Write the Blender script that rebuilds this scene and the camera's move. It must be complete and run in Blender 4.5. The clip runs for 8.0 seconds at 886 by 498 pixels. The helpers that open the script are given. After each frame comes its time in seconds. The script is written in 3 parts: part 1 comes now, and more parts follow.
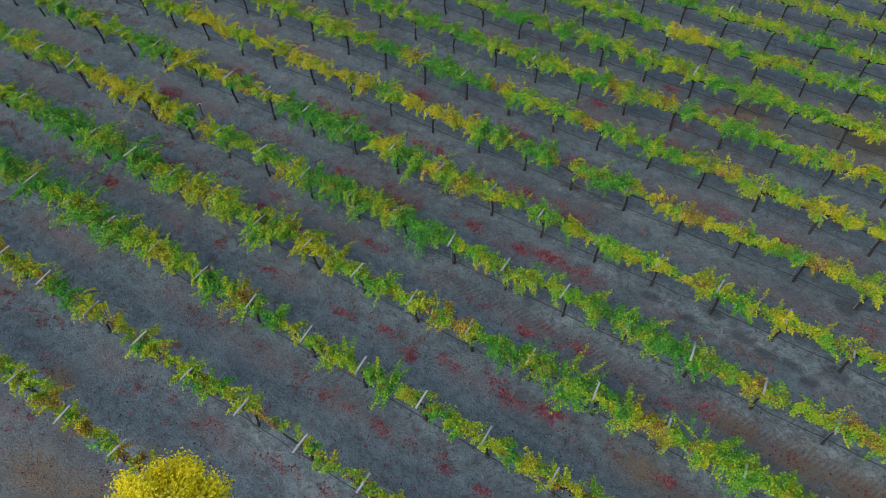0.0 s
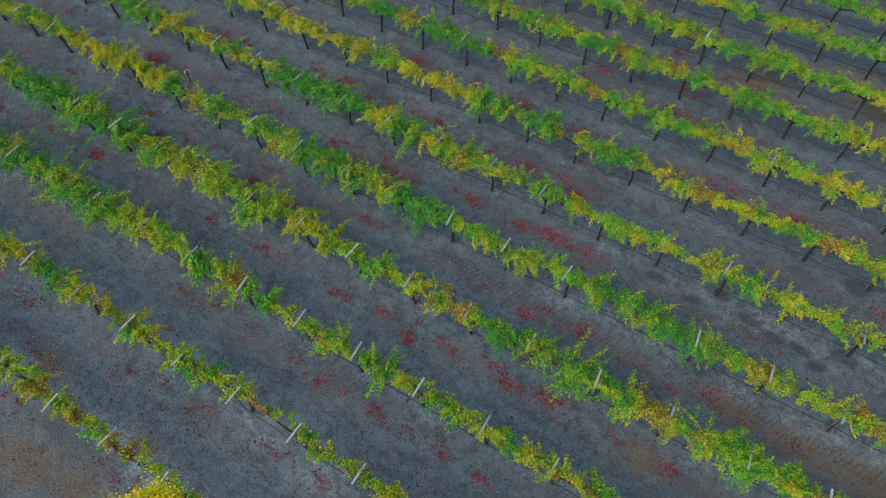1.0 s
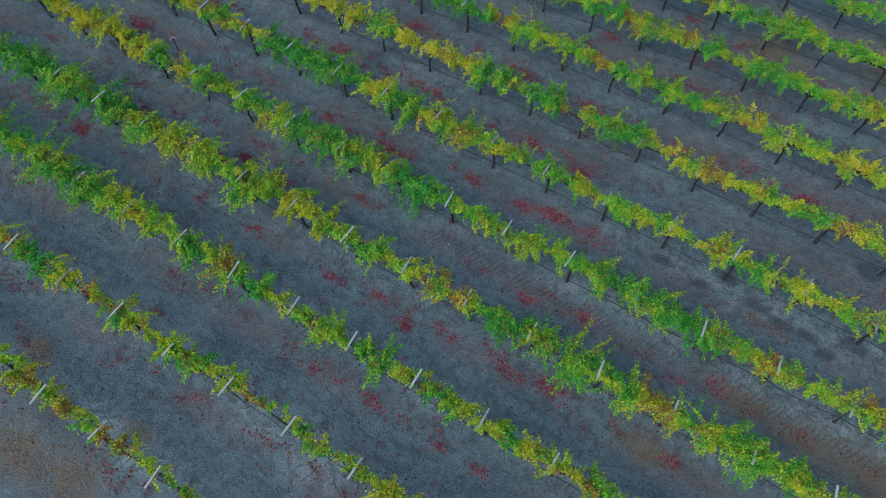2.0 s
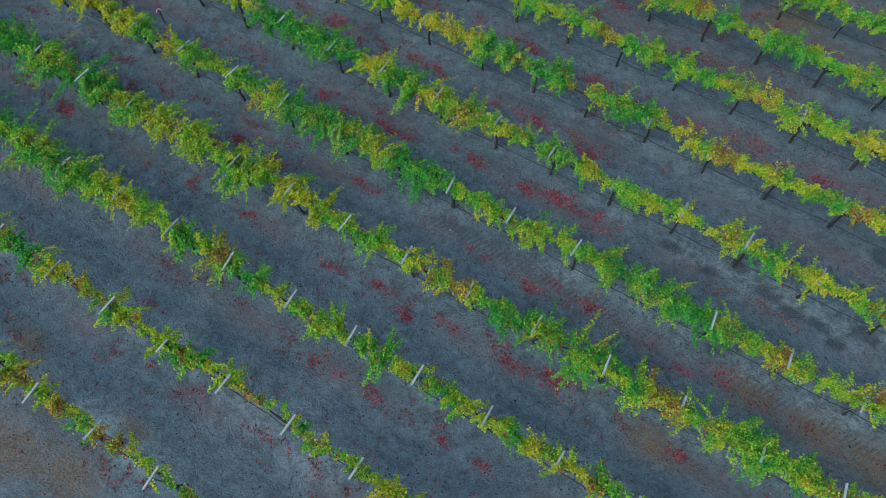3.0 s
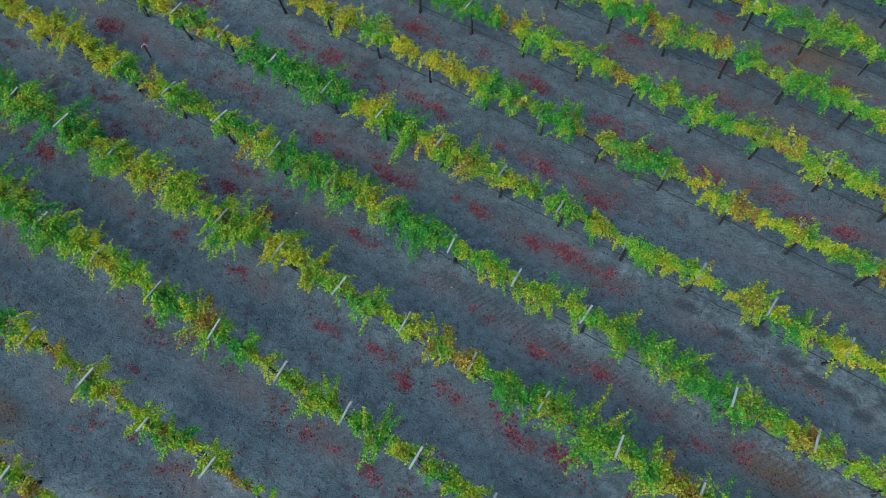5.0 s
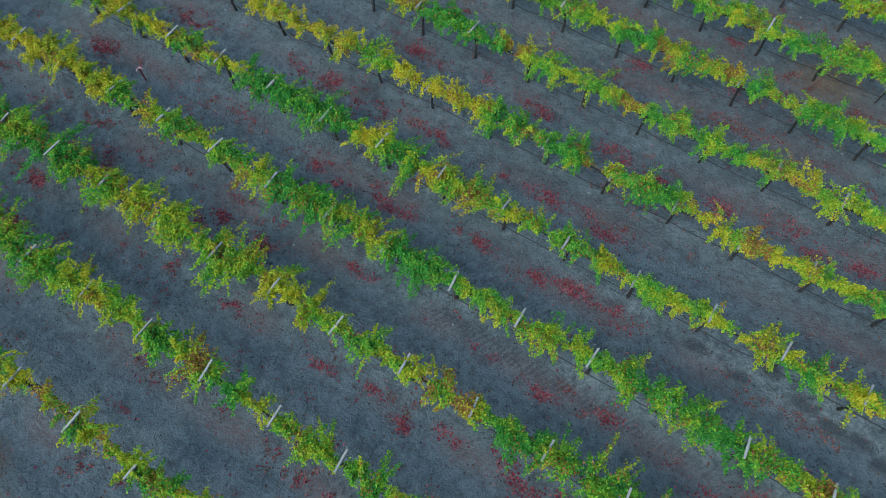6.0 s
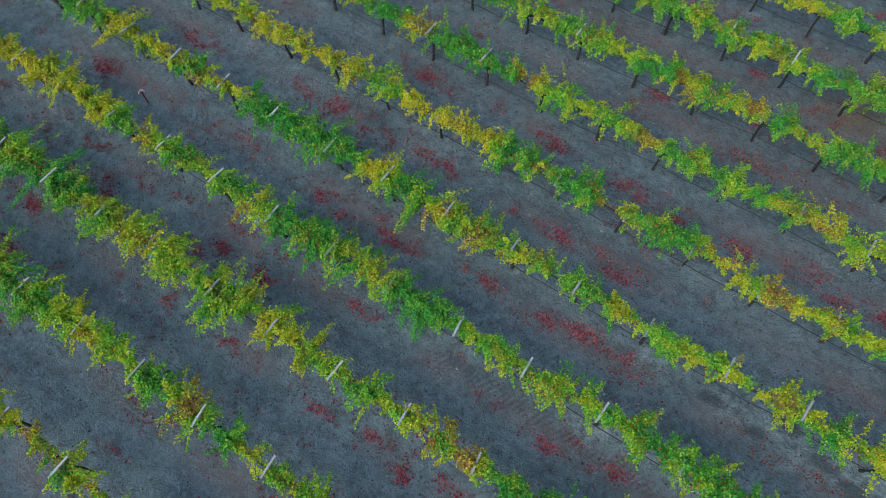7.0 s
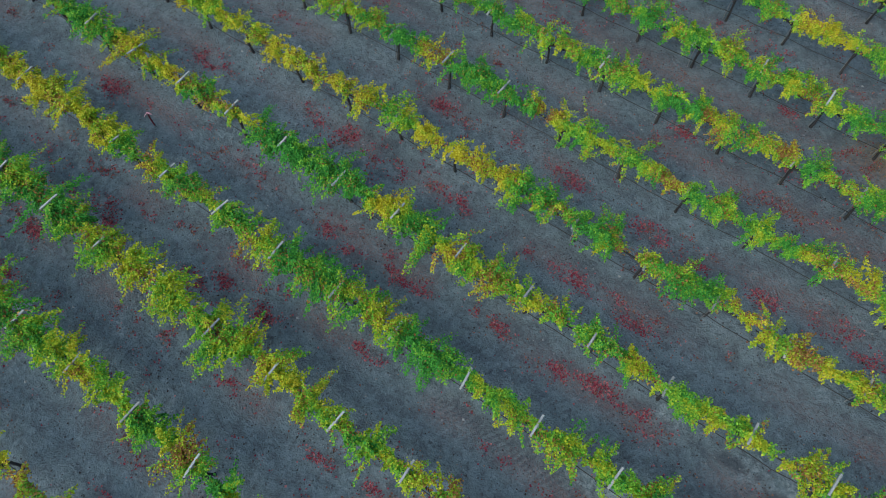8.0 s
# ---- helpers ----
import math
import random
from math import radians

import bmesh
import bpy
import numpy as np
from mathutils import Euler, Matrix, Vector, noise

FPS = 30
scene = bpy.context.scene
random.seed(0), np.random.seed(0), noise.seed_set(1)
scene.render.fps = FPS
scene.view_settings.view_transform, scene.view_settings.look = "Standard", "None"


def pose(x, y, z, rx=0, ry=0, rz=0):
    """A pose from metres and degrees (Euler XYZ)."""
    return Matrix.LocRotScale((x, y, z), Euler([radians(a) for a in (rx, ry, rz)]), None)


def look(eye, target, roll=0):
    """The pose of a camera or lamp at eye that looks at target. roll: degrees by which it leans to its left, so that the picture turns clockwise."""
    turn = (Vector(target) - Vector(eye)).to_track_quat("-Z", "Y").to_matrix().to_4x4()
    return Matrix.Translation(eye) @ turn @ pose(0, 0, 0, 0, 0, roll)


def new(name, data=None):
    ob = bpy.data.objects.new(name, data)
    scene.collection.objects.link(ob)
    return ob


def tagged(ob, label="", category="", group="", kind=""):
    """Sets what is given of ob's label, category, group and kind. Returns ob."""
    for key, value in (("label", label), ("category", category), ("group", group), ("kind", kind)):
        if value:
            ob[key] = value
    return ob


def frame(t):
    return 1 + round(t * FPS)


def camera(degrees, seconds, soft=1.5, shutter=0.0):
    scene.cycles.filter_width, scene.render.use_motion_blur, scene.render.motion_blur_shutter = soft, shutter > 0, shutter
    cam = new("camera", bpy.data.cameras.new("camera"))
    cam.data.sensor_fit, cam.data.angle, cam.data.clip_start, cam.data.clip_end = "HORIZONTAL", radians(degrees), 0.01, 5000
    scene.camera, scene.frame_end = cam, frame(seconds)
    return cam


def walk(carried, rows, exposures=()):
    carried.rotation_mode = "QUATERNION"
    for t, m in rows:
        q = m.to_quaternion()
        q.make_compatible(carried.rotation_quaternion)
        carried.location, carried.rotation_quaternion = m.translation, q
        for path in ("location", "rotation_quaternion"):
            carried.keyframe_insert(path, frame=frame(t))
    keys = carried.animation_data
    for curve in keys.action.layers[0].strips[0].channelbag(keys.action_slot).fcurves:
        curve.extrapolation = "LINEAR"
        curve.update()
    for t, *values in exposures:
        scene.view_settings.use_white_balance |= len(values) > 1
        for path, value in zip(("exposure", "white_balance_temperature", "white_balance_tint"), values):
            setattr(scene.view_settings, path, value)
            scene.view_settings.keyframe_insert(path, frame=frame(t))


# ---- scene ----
cam = camera(69.2, 8.0, soft=0.6)
EXPOSURES = [(0, 0.60, 7000, 4), (1, 0.60, 6900, 3), (1.5, 0.60, 6650, 1), (2, 0.60, 6150, -4), (3.5, 0.66, 6000, -6), (4.7, 0.69, 6050, -5), (6, 0.73, 6250, -4), (8, 0.77, 6550, -2)]
PATH = [
    (0, (-0.178, 1.878, 18.566), (-0.808, 2.926, 16.984), 0.1),
    (0.5, (-0.434, 2.416, 18.49), (-1.035, 3.412, 16.863), 0.05),
    (1, (-0.677, 2.894, 18.437), (-1.25, 3.841, 16.771), 0.0),
    (1.5, (-0.951, 3.39, 18.347), (-1.492, 4.287, 16.644), -0.05),
    (2, (-1.218, 3.94, 18.298), (-1.731, 4.781, 16.557), -0.1),
    (3.5, (-2.18, 5.39, 18.09), (-2.616, 6.109, 16.276), -0.3),
    (4, (-2.439, 5.925, 18.036), (-2.881, 6.641, 16.222), -0.5),
    (4.5, (-2.746, 6.44, 17.99), (-3.188, 7.156, 16.176), -0.65),
    (6, (-3.593, 7.958, 17.752), (-4.049, 8.672, 15.94), -1.0),
    (6.5, (-3.915, 8.56, 17.682), (-4.378, 9.266, 15.869), -1.25),
    (7, (-4.224, 9.168, 17.596), (-4.704, 9.863, 15.783), -1.65),
    (7.5, (-4.581, 9.769, 17.493), (-5.075, 10.453, 15.68), -1.98),
    (8, (-4.968, 10.361, 17.37), (-5.48, 11.035, 15.558), -2.25),
]
walk(cam, [(t, look(eye, target, roll)) for t, eye, target, roll in PATH], EXPOSURES)

# world, sun and exposure
SUN_ELEVATION, SUN_TURN = radians(48), radians(200)
world = bpy.data.worlds.new("overcast_sky")
scene.world = world
world.use_nodes = True
sky = world.node_tree.nodes.new("ShaderNodeTexSky")
sky.sky_type, sky.sun_disc = "NISHITA", False
sky.sun_elevation, sky.sun_rotation = SUN_ELEVATION, SUN_TURN
sky.air_density, sky.dust_density = 1.0, 2.0
back = world.node_tree.nodes["Background"]
world.node_tree.links.new(sky.outputs[0], back.inputs[0])
back.inputs[1].default_value = 0.15
sun = new("sun", bpy.data.lights.new("sun", "SUN"))
sun.data.energy, sun.data.angle, sun.data.color = 0.9, radians(40), (1.0, 0.98, 0.95)
sun.matrix_world = look((0, 0, 30), (30 * -math.sin(SUN_TURN) / math.tan(SUN_ELEVATION), 30 * -math.cos(SUN_TURN) / math.tan(SUN_ELEVATION), 0))

# the vineyard's grid: rows run along x
ROW_GAP, VINE_GAP, ROW_Y, VINE_X = 2.74, 2.1, 5.5, -0.6
ROWS_AT, VINES_AT = range(-1, 13), range(-18, 7)
ARM_Z, WIRE_Z, HOSE_Z = 1.42, 1.12, 0.46


def row_y(k):
    return ROW_Y + ROW_GAP * k + (0.07 if k == 2 else -0.08 * max(0, k - 5))


def vine_x(k, j):
    return VINE_X + VINE_GAP * j - 0.035 * max(0, -5 - j) + (0.10 if k < 3 else 0.0)


# ---- materials ----
class Nodes:
    """A node material under construction."""

    def __init__(self, name):
        self.mat = bpy.data.materials.new(name)
        self.mat.use_nodes = True
        self.tree = self.mat.node_tree
        self.bsdf = self.tree.nodes["Principled BSDF"]
        self.out = self.tree.nodes["Material Output"]

    def add(self, kind, **values):
        node = self.tree.nodes.new(kind)
        for key, value in values.items():
            node.inputs[key.replace("_", " ")].default_value = value
        return node

    def link(self, a, b):
        self.tree.links.new(a, b)

    def noise(self, scale, detail=4.0, rough=0.6):
        node = self.add("ShaderNodeTexNoise", Scale=scale, Detail=detail, Roughness=rough)
        self.link(self.coords(), node.inputs["Vector"])
        return node.outputs["Fac"]

    def coords(self):
        if not hasattr(self, "place"):
            self.place = self.tree.nodes.new("ShaderNodeTexCoord").outputs["Object"]
        return self.place

    def ramp(self, fac, stops):
        node = self.tree.nodes.new("ShaderNodeValToRGB")
        ramp = node.color_ramp
        while len(ramp.elements) < len(stops):
            ramp.elements.new(0.5)
        for e, (at, c) in zip(ramp.elements, stops):
            e.position, e.color = at, (*c, 1) if len(c) == 3 else c
        self.link(fac, node.inputs[0])
        return node.outputs["Color"]

    def grey(self, fac, low, high):
        node = self.tree.nodes.new("ShaderNodeMapRange")
        node.inputs["From Min"].default_value, node.inputs["From Max"].default_value = low, high
        self.link(fac, node.inputs["Value"])
        return node.outputs["Result"]

    def math(self, how, a, b):
        node = self.tree.nodes.new("ShaderNodeMath")
        node.operation = how
        for socket, v in zip(node.inputs, (a, b)):
            if isinstance(v, (int, float)):
                socket.default_value = v
            else:
                self.link(v, socket)
        return node.outputs[0]

    def mix(self, fac, a, b, how="MIX"):
        node = self.tree.nodes.new("ShaderNodeMix")
        node.data_type, node.blend_type = "RGBA", how
        for socket, v in ((node.inputs[0], fac), (node.inputs[6], a), (node.inputs[7], b)):
            if isinstance(v, (int, float)):
                socket.default_value = v
            elif isinstance(v, tuple):
                socket.default_value = (*v, 1)
            else:
                self.link(v, socket)
        return node.outputs[2]

    def attribute(self, name):
        node = self.tree.nodes.new("ShaderNodeAttribute")
        node.attribute_name = name
        return node.outputs["Fac"]

    def island(self):
        return self.tree.nodes.new("ShaderNodeNewGeometry").outputs["Random Per Island"]

    def bump(self, height, strength, distance):
        node = self.add("ShaderNodeBump", Strength=strength, Distance=distance)
        self.link(height, node.inputs["Height"])
        self.link(node.outputs[0], self.bsdf.inputs["Normal"])

    def finish(self, color, rough=0.8, metal=0.0):
        self.link(color, self.bsdf.inputs["Base Color"])
        self.bsdf.inputs["Roughness"].default_value = rough
        self.bsdf.inputs["Metallic"].default_value = metal
        return self.mat


def soil_material():
    n = Nodes("vineyard_soil")
    broad, mid, fine, grit = n.noise(0.35, 5), n.noise(2.2, 6, 0.65), n.noise(14, 6, 0.7), n.noise(48, 3, 0.75)
    lay = n.add("ShaderNodeMapping", Scale=(0.35, 1.5, 1.0))
    n.link(n.coords(), lay.inputs["Vector"])
    streak = n.add("ShaderNodeTexNoise", Scale=1.6, Detail=6.0, Roughness=0.65)
    n.link(lay.outputs[0], streak.inputs["Vector"])
    crust = n.add("ShaderNodeTexNoise", Scale=4.5, Detail=9.0, Roughness=0.72, Distortion=0.8)
    n.link(n.coords(), crust.inputs["Vector"])
    clumps = n.noise(2.4, 7, 0.62)
    base = n.ramp(broad, [(0.35, (0.096, 0.132, 0.159)), (0.5, (0.115, 0.157, 0.185)), (0.65, (0.138, 0.182, 0.207))])
    base = n.mix(n.math("MULTIPLY", n.grey(streak.outputs["Fac"], 0.5, 0.62), 0.25), base, (0.185, 0.240, 0.273))
    base = n.mix(n.math("MULTIPLY", n.grey(streak.outputs["Fac"], 0.48, 0.36), 0.30), base, (0.068, 0.086, 0.108))
    base = n.mix(n.math("MULTIPLY", n.grey(clumps, 0.51, 0.60), 0.38), base, (0.181, 0.235, 0.268))
    base = n.mix(n.math("MULTIPLY", n.grey(clumps, 0.48, 0.40), 0.48), base, (0.072, 0.092, 0.112))
    base = n.mix(n.math("MULTIPLY", n.grey(crust.outputs["Fac"], 0.52, 0.60), 0.40), base, (0.196, 0.252, 0.288))
    base = n.mix(n.math("MULTIPLY", n.grey(crust.outputs["Fac"], 0.47, 0.40), 0.45), base, (0.062, 0.080, 0.099))
    base = n.mix(n.math("MULTIPLY", n.grey(fine, 0.52, 0.62), 0.40), base, (0.068, 0.086, 0.106))
    base = n.mix(n.math("MULTIPLY", n.grey(n.noise(16, 3, 0.7), 0.60, 0.66), 0.35), base, (0.293, 0.346, 0.370))
    base = n.mix(n.math("MULTIPLY", n.grey(n.noise(7, 4, 0.65), 0.60, 0.68), 0.65), base, (0.030, 0.035, 0.043))
    rust = n.math("MULTIPLY", n.attribute("rust"), n.grey(fine, 0.35, 0.65))
    base = n.mix(rust, base, (0.181, 0.123, 0.127))
    tan = n.math("MULTIPLY", n.attribute("tan"), n.grey(fine, 0.3, 0.6))
    base = n.mix(tan, base, (0.216, 0.158, 0.110))
    pale = n.math("MULTIPLY", n.attribute("pale"), n.grey(n.math("ADD", mid, n.math("MULTIPLY", fine, 0.8)), 0.74, 0.98))
    base = n.mix(n.math("MULTIPLY", n.math("MULTIPLY", pale, n.grey(crust.outputs["Fac"], 0.40, 0.56)), 0.85), base, (0.290, 0.346, 0.379))
    cleats = n.tree.nodes.new("ShaderNodeTexWave")
    cleats.inputs["Scale"].default_value, cleats.inputs["Distortion"].default_value = 2.0, 4.0
    slant = n.add("ShaderNodeMapping", Rotation=(0.0, 0.0, 0.48))
    n.link(n.coords(), slant.inputs["Vector"])
    n.link(slant.outputs[0], cleats.inputs["Vector"])
    track = n.math("MULTIPLY", n.attribute("track"), n.math("MULTIPLY", n.grey(cleats.outputs["Fac"], 0.35, 0.7), n.grey(mid, 0.36, 0.52)))
    base = n.mix(n.math("MULTIPLY", track, 0.5), base, (0.051, 0.063, 0.083))
    damp = n.math("MULTIPLY", n.attribute("damp"), n.grey(mid, 0.15, 0.4))
    base = n.mix(n.math("MULTIPLY", damp, 0.8), base, (0.045, 0.056, 0.072))
    n.bump(n.math("ADD", n.math("MULTIPLY", crust.outputs["Fac"], 1.5), n.math("ADD", n.math("MULTIPLY", fine, 0.7), n.math("MULTIPLY", grit, 0.15))), 0.9, 0.12)
    return n.finish(base, 0.95)


def leaf_material(name, stops, clear=0.34):
    n = Nodes(name)
    blotch = n.noise(3.5, 3)
    tone = n.math("ADD", n.math("MULTIPLY", n.island(), 0.5), n.math("MULTIPLY", blotch, 0.5))
    color = n.ramp(tone, stops)
    vein = n.noise(60, 2)
    color = n.mix(n.math("MULTIPLY", n.grey(vein, 0.45, 0.8), 0.35), color, n.mix(1.0, color, (0.55, 0.5, 0.35), "MULTIPLY"))
    n.finish(color, 0.65)
    n.bsdf.inputs["Specular IOR Level"].default_value = 0.2
    thin = n.tree.nodes.new("ShaderNodeBsdfTranslucent")
    n.link(color, thin.inputs["Color"])
    both = n.tree.nodes.new("ShaderNodeMixShader")
    both.inputs[0].default_value = clear
    n.link(n.bsdf.outputs[0], both.inputs[1])
    n.link(thin.outputs[0], both.inputs[2])
    n.link(both.outputs[0], n.out.inputs["Surface"])
    return n.mat


def grained_material(name, dark, light, scale, rough, metal=0.0, stretch=(1, 1, 1)):
    n = Nodes(name)
    place = n.add("ShaderNodeMapping", Scale=stretch)
    n.link(n.coords(), place.inputs["Vector"])
    grain = n.add("ShaderNodeTexNoise", Scale=scale, Detail=5.0, Roughness=0.65)
    n.link(place.outputs[0], grain.inputs["Vector"])
    worn = n.noise(3.0, 3)
    tone = n.math("ADD", n.math("MULTIPLY", grain.outputs["Fac"], 0.7), n.math("MULTIPLY", worn, 0.3))
    own = n.tree.nodes.new("ShaderNodeObjectInfo").outputs["Random"]
    tone = n.math("ADD", tone, n.math("MULTIPLY", n.math("SUBTRACT", own, 0.5), 0.16))
    n.bump(grain.outputs["Fac"], 0.5, 0.01)
    return n.finish(n.ramp(tone, [(0.32, dark), (0.68, light)]), rough, metal)


SOIL = soil_material()
LEAF_DEEP = leaf_material("deep_green_vine_leaf", [(0.1, (0.033, 0.143, 0.029)), (0.5, (0.073, 0.314, 0.051)), (0.9, (0.154, 0.495, 0.073))])
LEAF_GREEN = leaf_material("green_vine_leaf", [(0.1, (0.088, 0.226, 0.024)), (0.5, (0.198, 0.451, 0.044)), (0.9, (0.352, 0.616, 0.077))])
LEAF_LIME = leaf_material("yellow_green_vine_leaf", [(0.1, (0.198, 0.270, 0.018)), (0.5, (0.396, 0.495, 0.031)), (0.9, (0.583, 0.660, 0.083))])
LEAF_YELLOW = leaf_material("yellow_vine_leaf", [(0.1, (0.363, 0.308, 0.015)), (0.5, (0.561, 0.512, 0.029)), (0.9, (0.748, 0.682, 0.116))])
LEAF_RUST = leaf_material("rust_vine_leaf", [(0.1, (0.198, 0.088, 0.033)), (0.5, (0.363, 0.187, 0.055)), (0.9, (0.550, 0.363, 0.143))])
LEAF_RED = leaf_material("crimson_fallen_leaf", [(0.1, (0.095, 0.012, 0.026)), (0.45, (0.225, 0.028, 0.056)), (0.9, (0.450, 0.205, 0.210))], 0.1)
LEAF_DRY = leaf_material("brown_fallen_leaf", [(0.1, (0.070, 0.030, 0.026)), (0.6, (0.180, 0.085, 0.062)), (0.9, (0.380, 0.260, 0.210))], 0.1)
LEAF_DEAD = leaf_material("black_rotten_leaf", [(0.1, (0.012, 0.011, 0.012)), (0.9, (0.045, 0.036, 0.034))], 0.05)
LEAF_POPLAR = leaf_material("bright_yellow_tree_leaf", [(0.1, (0.520, 0.430, 0.010)), (0.5, (0.800, 0.690, 0.020)), (0.9, (0.880, 0.800, 0.120))])
BARK = grained_material("vine_bark", (0.012, 0.012, 0.014), (0.046, 0.043, 0.045), 14, 0.95, stretch=(3, 3, 0.6))
TREE_BARK = grained_material("tree_bark", (0.07, 0.06, 0.05), (0.24, 0.21, 0.18), 8, 0.9, stretch=(3, 3, 0.5))
CANE = grained_material("vine_cane", (0.10, 0.055, 0.03), (0.24, 0.14, 0.08), 20, 0.8)
GREY_WOOD = grained_material("weathered_grey_timber", (0.17, 0.175, 0.175), (0.40, 0.405, 0.40), 22, 0.8, stretch=(4, 0.5, 4))
STEEL = grained_material("dull_galvanised_steel", (0.10, 0.105, 0.11), (0.28, 0.29, 0.30), 18, 0.6, 0.4)
STAKE_PAINT = grained_material("dark_red_paint", (0.10, 0.012, 0.018), (0.24, 0.03, 0.04), 16, 0.7)
RIBBON = grained_material("pink_ribbon", (0.62, 0.25, 0.32), (0.85, 0.60, 0.64), 10, 0.6)
HOSE = grained_material("black_hose_plastic", (0.010, 0.010, 0.011), (0.035, 0.034, 0.035), 12, 0.6)
CLOD = leaf_material("soil_clod", [(0.05, (0.030, 0.033, 0.038)), (0.45, (0.075, 0.083, 0.094)), (0.65, (0.17, 0.185, 0.20)), (0.95, (0.42, 0.43, 0.43))], 0.0)
STRAW = leaf_material("dry_straw", [(0.05, (0.12, 0.065, 0.03)), (0.5, (0.24, 0.14, 0.06)), (0.95, (0.38, 0.25, 0.12))], 0.1)


# ---- helpers for meshes ----
def mesh_from(name, verts, faces, mats, index=None, smooth=False):
    me = bpy.data.meshes.new(name)
    me.from_pydata(verts.tolist() if hasattr(verts, "tolist") else verts, [], faces.tolist() if hasattr(faces, "tolist") else faces)
    for m in mats:
        me.materials.append(m)
    if index is not None:
        me.polygons.foreach_set("material_index", np.asarray(index, dtype=np.int32))
    if smooth:
        me.polygons.foreach_set("use_smooth", np.ones(len(me.polygons), dtype=bool))
    me.update()
    return me


def part(name, me, parent, label=""):
    ob = new(name, me)
    ob.parent = parent
    return tagged(ob, label)


def thing(name, where, turn, label, category, group="", kind=""):
    ob = new(name)
    ob.empty_display_size = 0.2
    ob.location, ob.rotation_euler = where, (0, 0, turn)
    return tagged(ob, label, category, group, kind)


def hashed(ix, iy, seed):
    v = np.sin(ix * 127.1 + iy * 311.7 + seed * 74.7) * 43758.5453
    return v - np.floor(v)


def soft_noise(x, y, seed):
    """Smooth value noise between 0 and 1, one cell a unit."""
    x, y = np.asarray(x, float), np.asarray(y, float)
    ix, iy = np.floor(x), np.floor(y)
    u, v = x - ix, y - iy
    u, v = u * u * (3 - 2 * u), v * v * (3 - 2 * v)
    low = hashed(ix, iy, seed) * (1 - u) + hashed(ix + 1, iy, seed) * u
    high = hashed(ix, iy + 1, seed) * (1 - u) + hashed(ix + 1, iy + 1, seed) * u
    return low * (1 - v) + high * v


def row_offset(y):
    """Metres from the nearest vine row, signed."""
    return (np.asarray(y, float) - ROW_Y + ROW_GAP / 2) % ROW_GAP - ROW_GAP / 2


def ground_z(x, y):
    berm = 0.06 * np.exp(-(row_offset(y) / 0.38) ** 2)
    lumps = 0.07 * (soft_noise(x * 0.5, y * 0.5, 1) - 0.5) + 0.05 * (soft_noise(x * 1.9, y * 1.9, 2) - 0.5) + 0.03 * (soft_noise(x * 5, y * 5, 3) - 0.5)
    return berm + lumps


def tube(points, radii, sides=7, wobble=0.0, seed=0):
    """Rings round a line of points, closed at both ends."""
    points = [Vector(p) for p in points]
    local = np.random.default_rng(seed)
    verts, faces = [], []
    for i, (p, r) in enumerate(zip(points, radii)):
        d = (points[min(i + 1, len(points) - 1)] - points[max(i - 1, 0)]).normalized()
        a = d.orthogonal().normalized() if abs(d.z) < 0.9 else Vector((1, 0, 0))
        a = (a - d * a.dot(d)).normalized()
        b = d.cross(a)
        for s in range(sides):
            t = 2 * math.pi * s / sides
            k = r * (1 + wobble * local.uniform(-1, 1))
            verts.append(p + (a * math.cos(t) + b * math.sin(t)) * k)
    for i in range(len(points) - 1):
        for s in range(sides):
            n = (s + 1) % sides
            faces.append((i * sides + s, i * sides + n, (i + 1) * sides + n, (i + 1) * sides + s))
    faces.append(tuple(reversed(range(sides))))
    faces.append(tuple((len(points) - 1) * sides + s for s in range(sides)))
    return [tuple(v) for v in verts], faces


def merged(pieces):
    verts, faces = [], []
    for v, f in pieces:
        k = len(verts)
        verts += v
        faces += [tuple(i + k for i in face) for face in f]
    return verts, faces


def bevelled_box(sx, sy, sz, bevel=0.006):
    bm = bmesh.new()
    bmesh.ops.create_cube(bm, size=1)
    for v in bm.verts:
        v.co = Vector((v.co.x * sx, v.co.y * sy, v.co.z * sz))
    bmesh.ops.bevel(bm, geom=bm.edges[:], offset=bevel, segments=1, affect="EDGES")
    verts, faces = [tuple(v.co) for v in bm.verts], [tuple(v.index for v in f.verts) for f in bm.faces]
    bm.free()
    return verts, faces


# outline of a leaf folded along its midrib: width, length, lift
LEAF = np.array([(0, -0.46, 0), (-0.46, -0.02, 0.17), (0, 0.66, -0.12), (0.46, -0.02, 0.17)])
LEAF_FACES = 2


def leaves(place, normal, along, size, curl=1.0):
    """Many leaves at once: places, facing directions, pointing directions and sizes."""
    normal = normal / np.linalg.norm(normal, axis=1, keepdims=True)
    side = np.cross(along, normal)
    side /= np.linalg.norm(side, axis=1, keepdims=True) + 1e-9
    along = np.cross(normal, side)
    shape = LEAF * (1, 1, curl)
    verts = place[:, None, :] + size[:, None, None] * (shape[None, :, 0:1] * side[:, None, :] + shape[None, :, 1:2] * along[:, None, :] + shape[None, :, 2:3] * normal[:, None, :])
    first = np.arange(len(place))[:, None] * 4
    faces = np.concatenate([first + np.array([0, 2, 1]), first + np.array([0, 3, 2])], axis=1).reshape(-1, 3)
    return verts.reshape(-1, 3), faces


# ---- ground: one sheet to the horizon ----
def steps(low, high, step, far):
    inner = np.arange(low, high, step)
    reach = np.geomspace(step * 2, far, 16)
    return np.concatenate([low - reach[::-1], inner, high + reach])


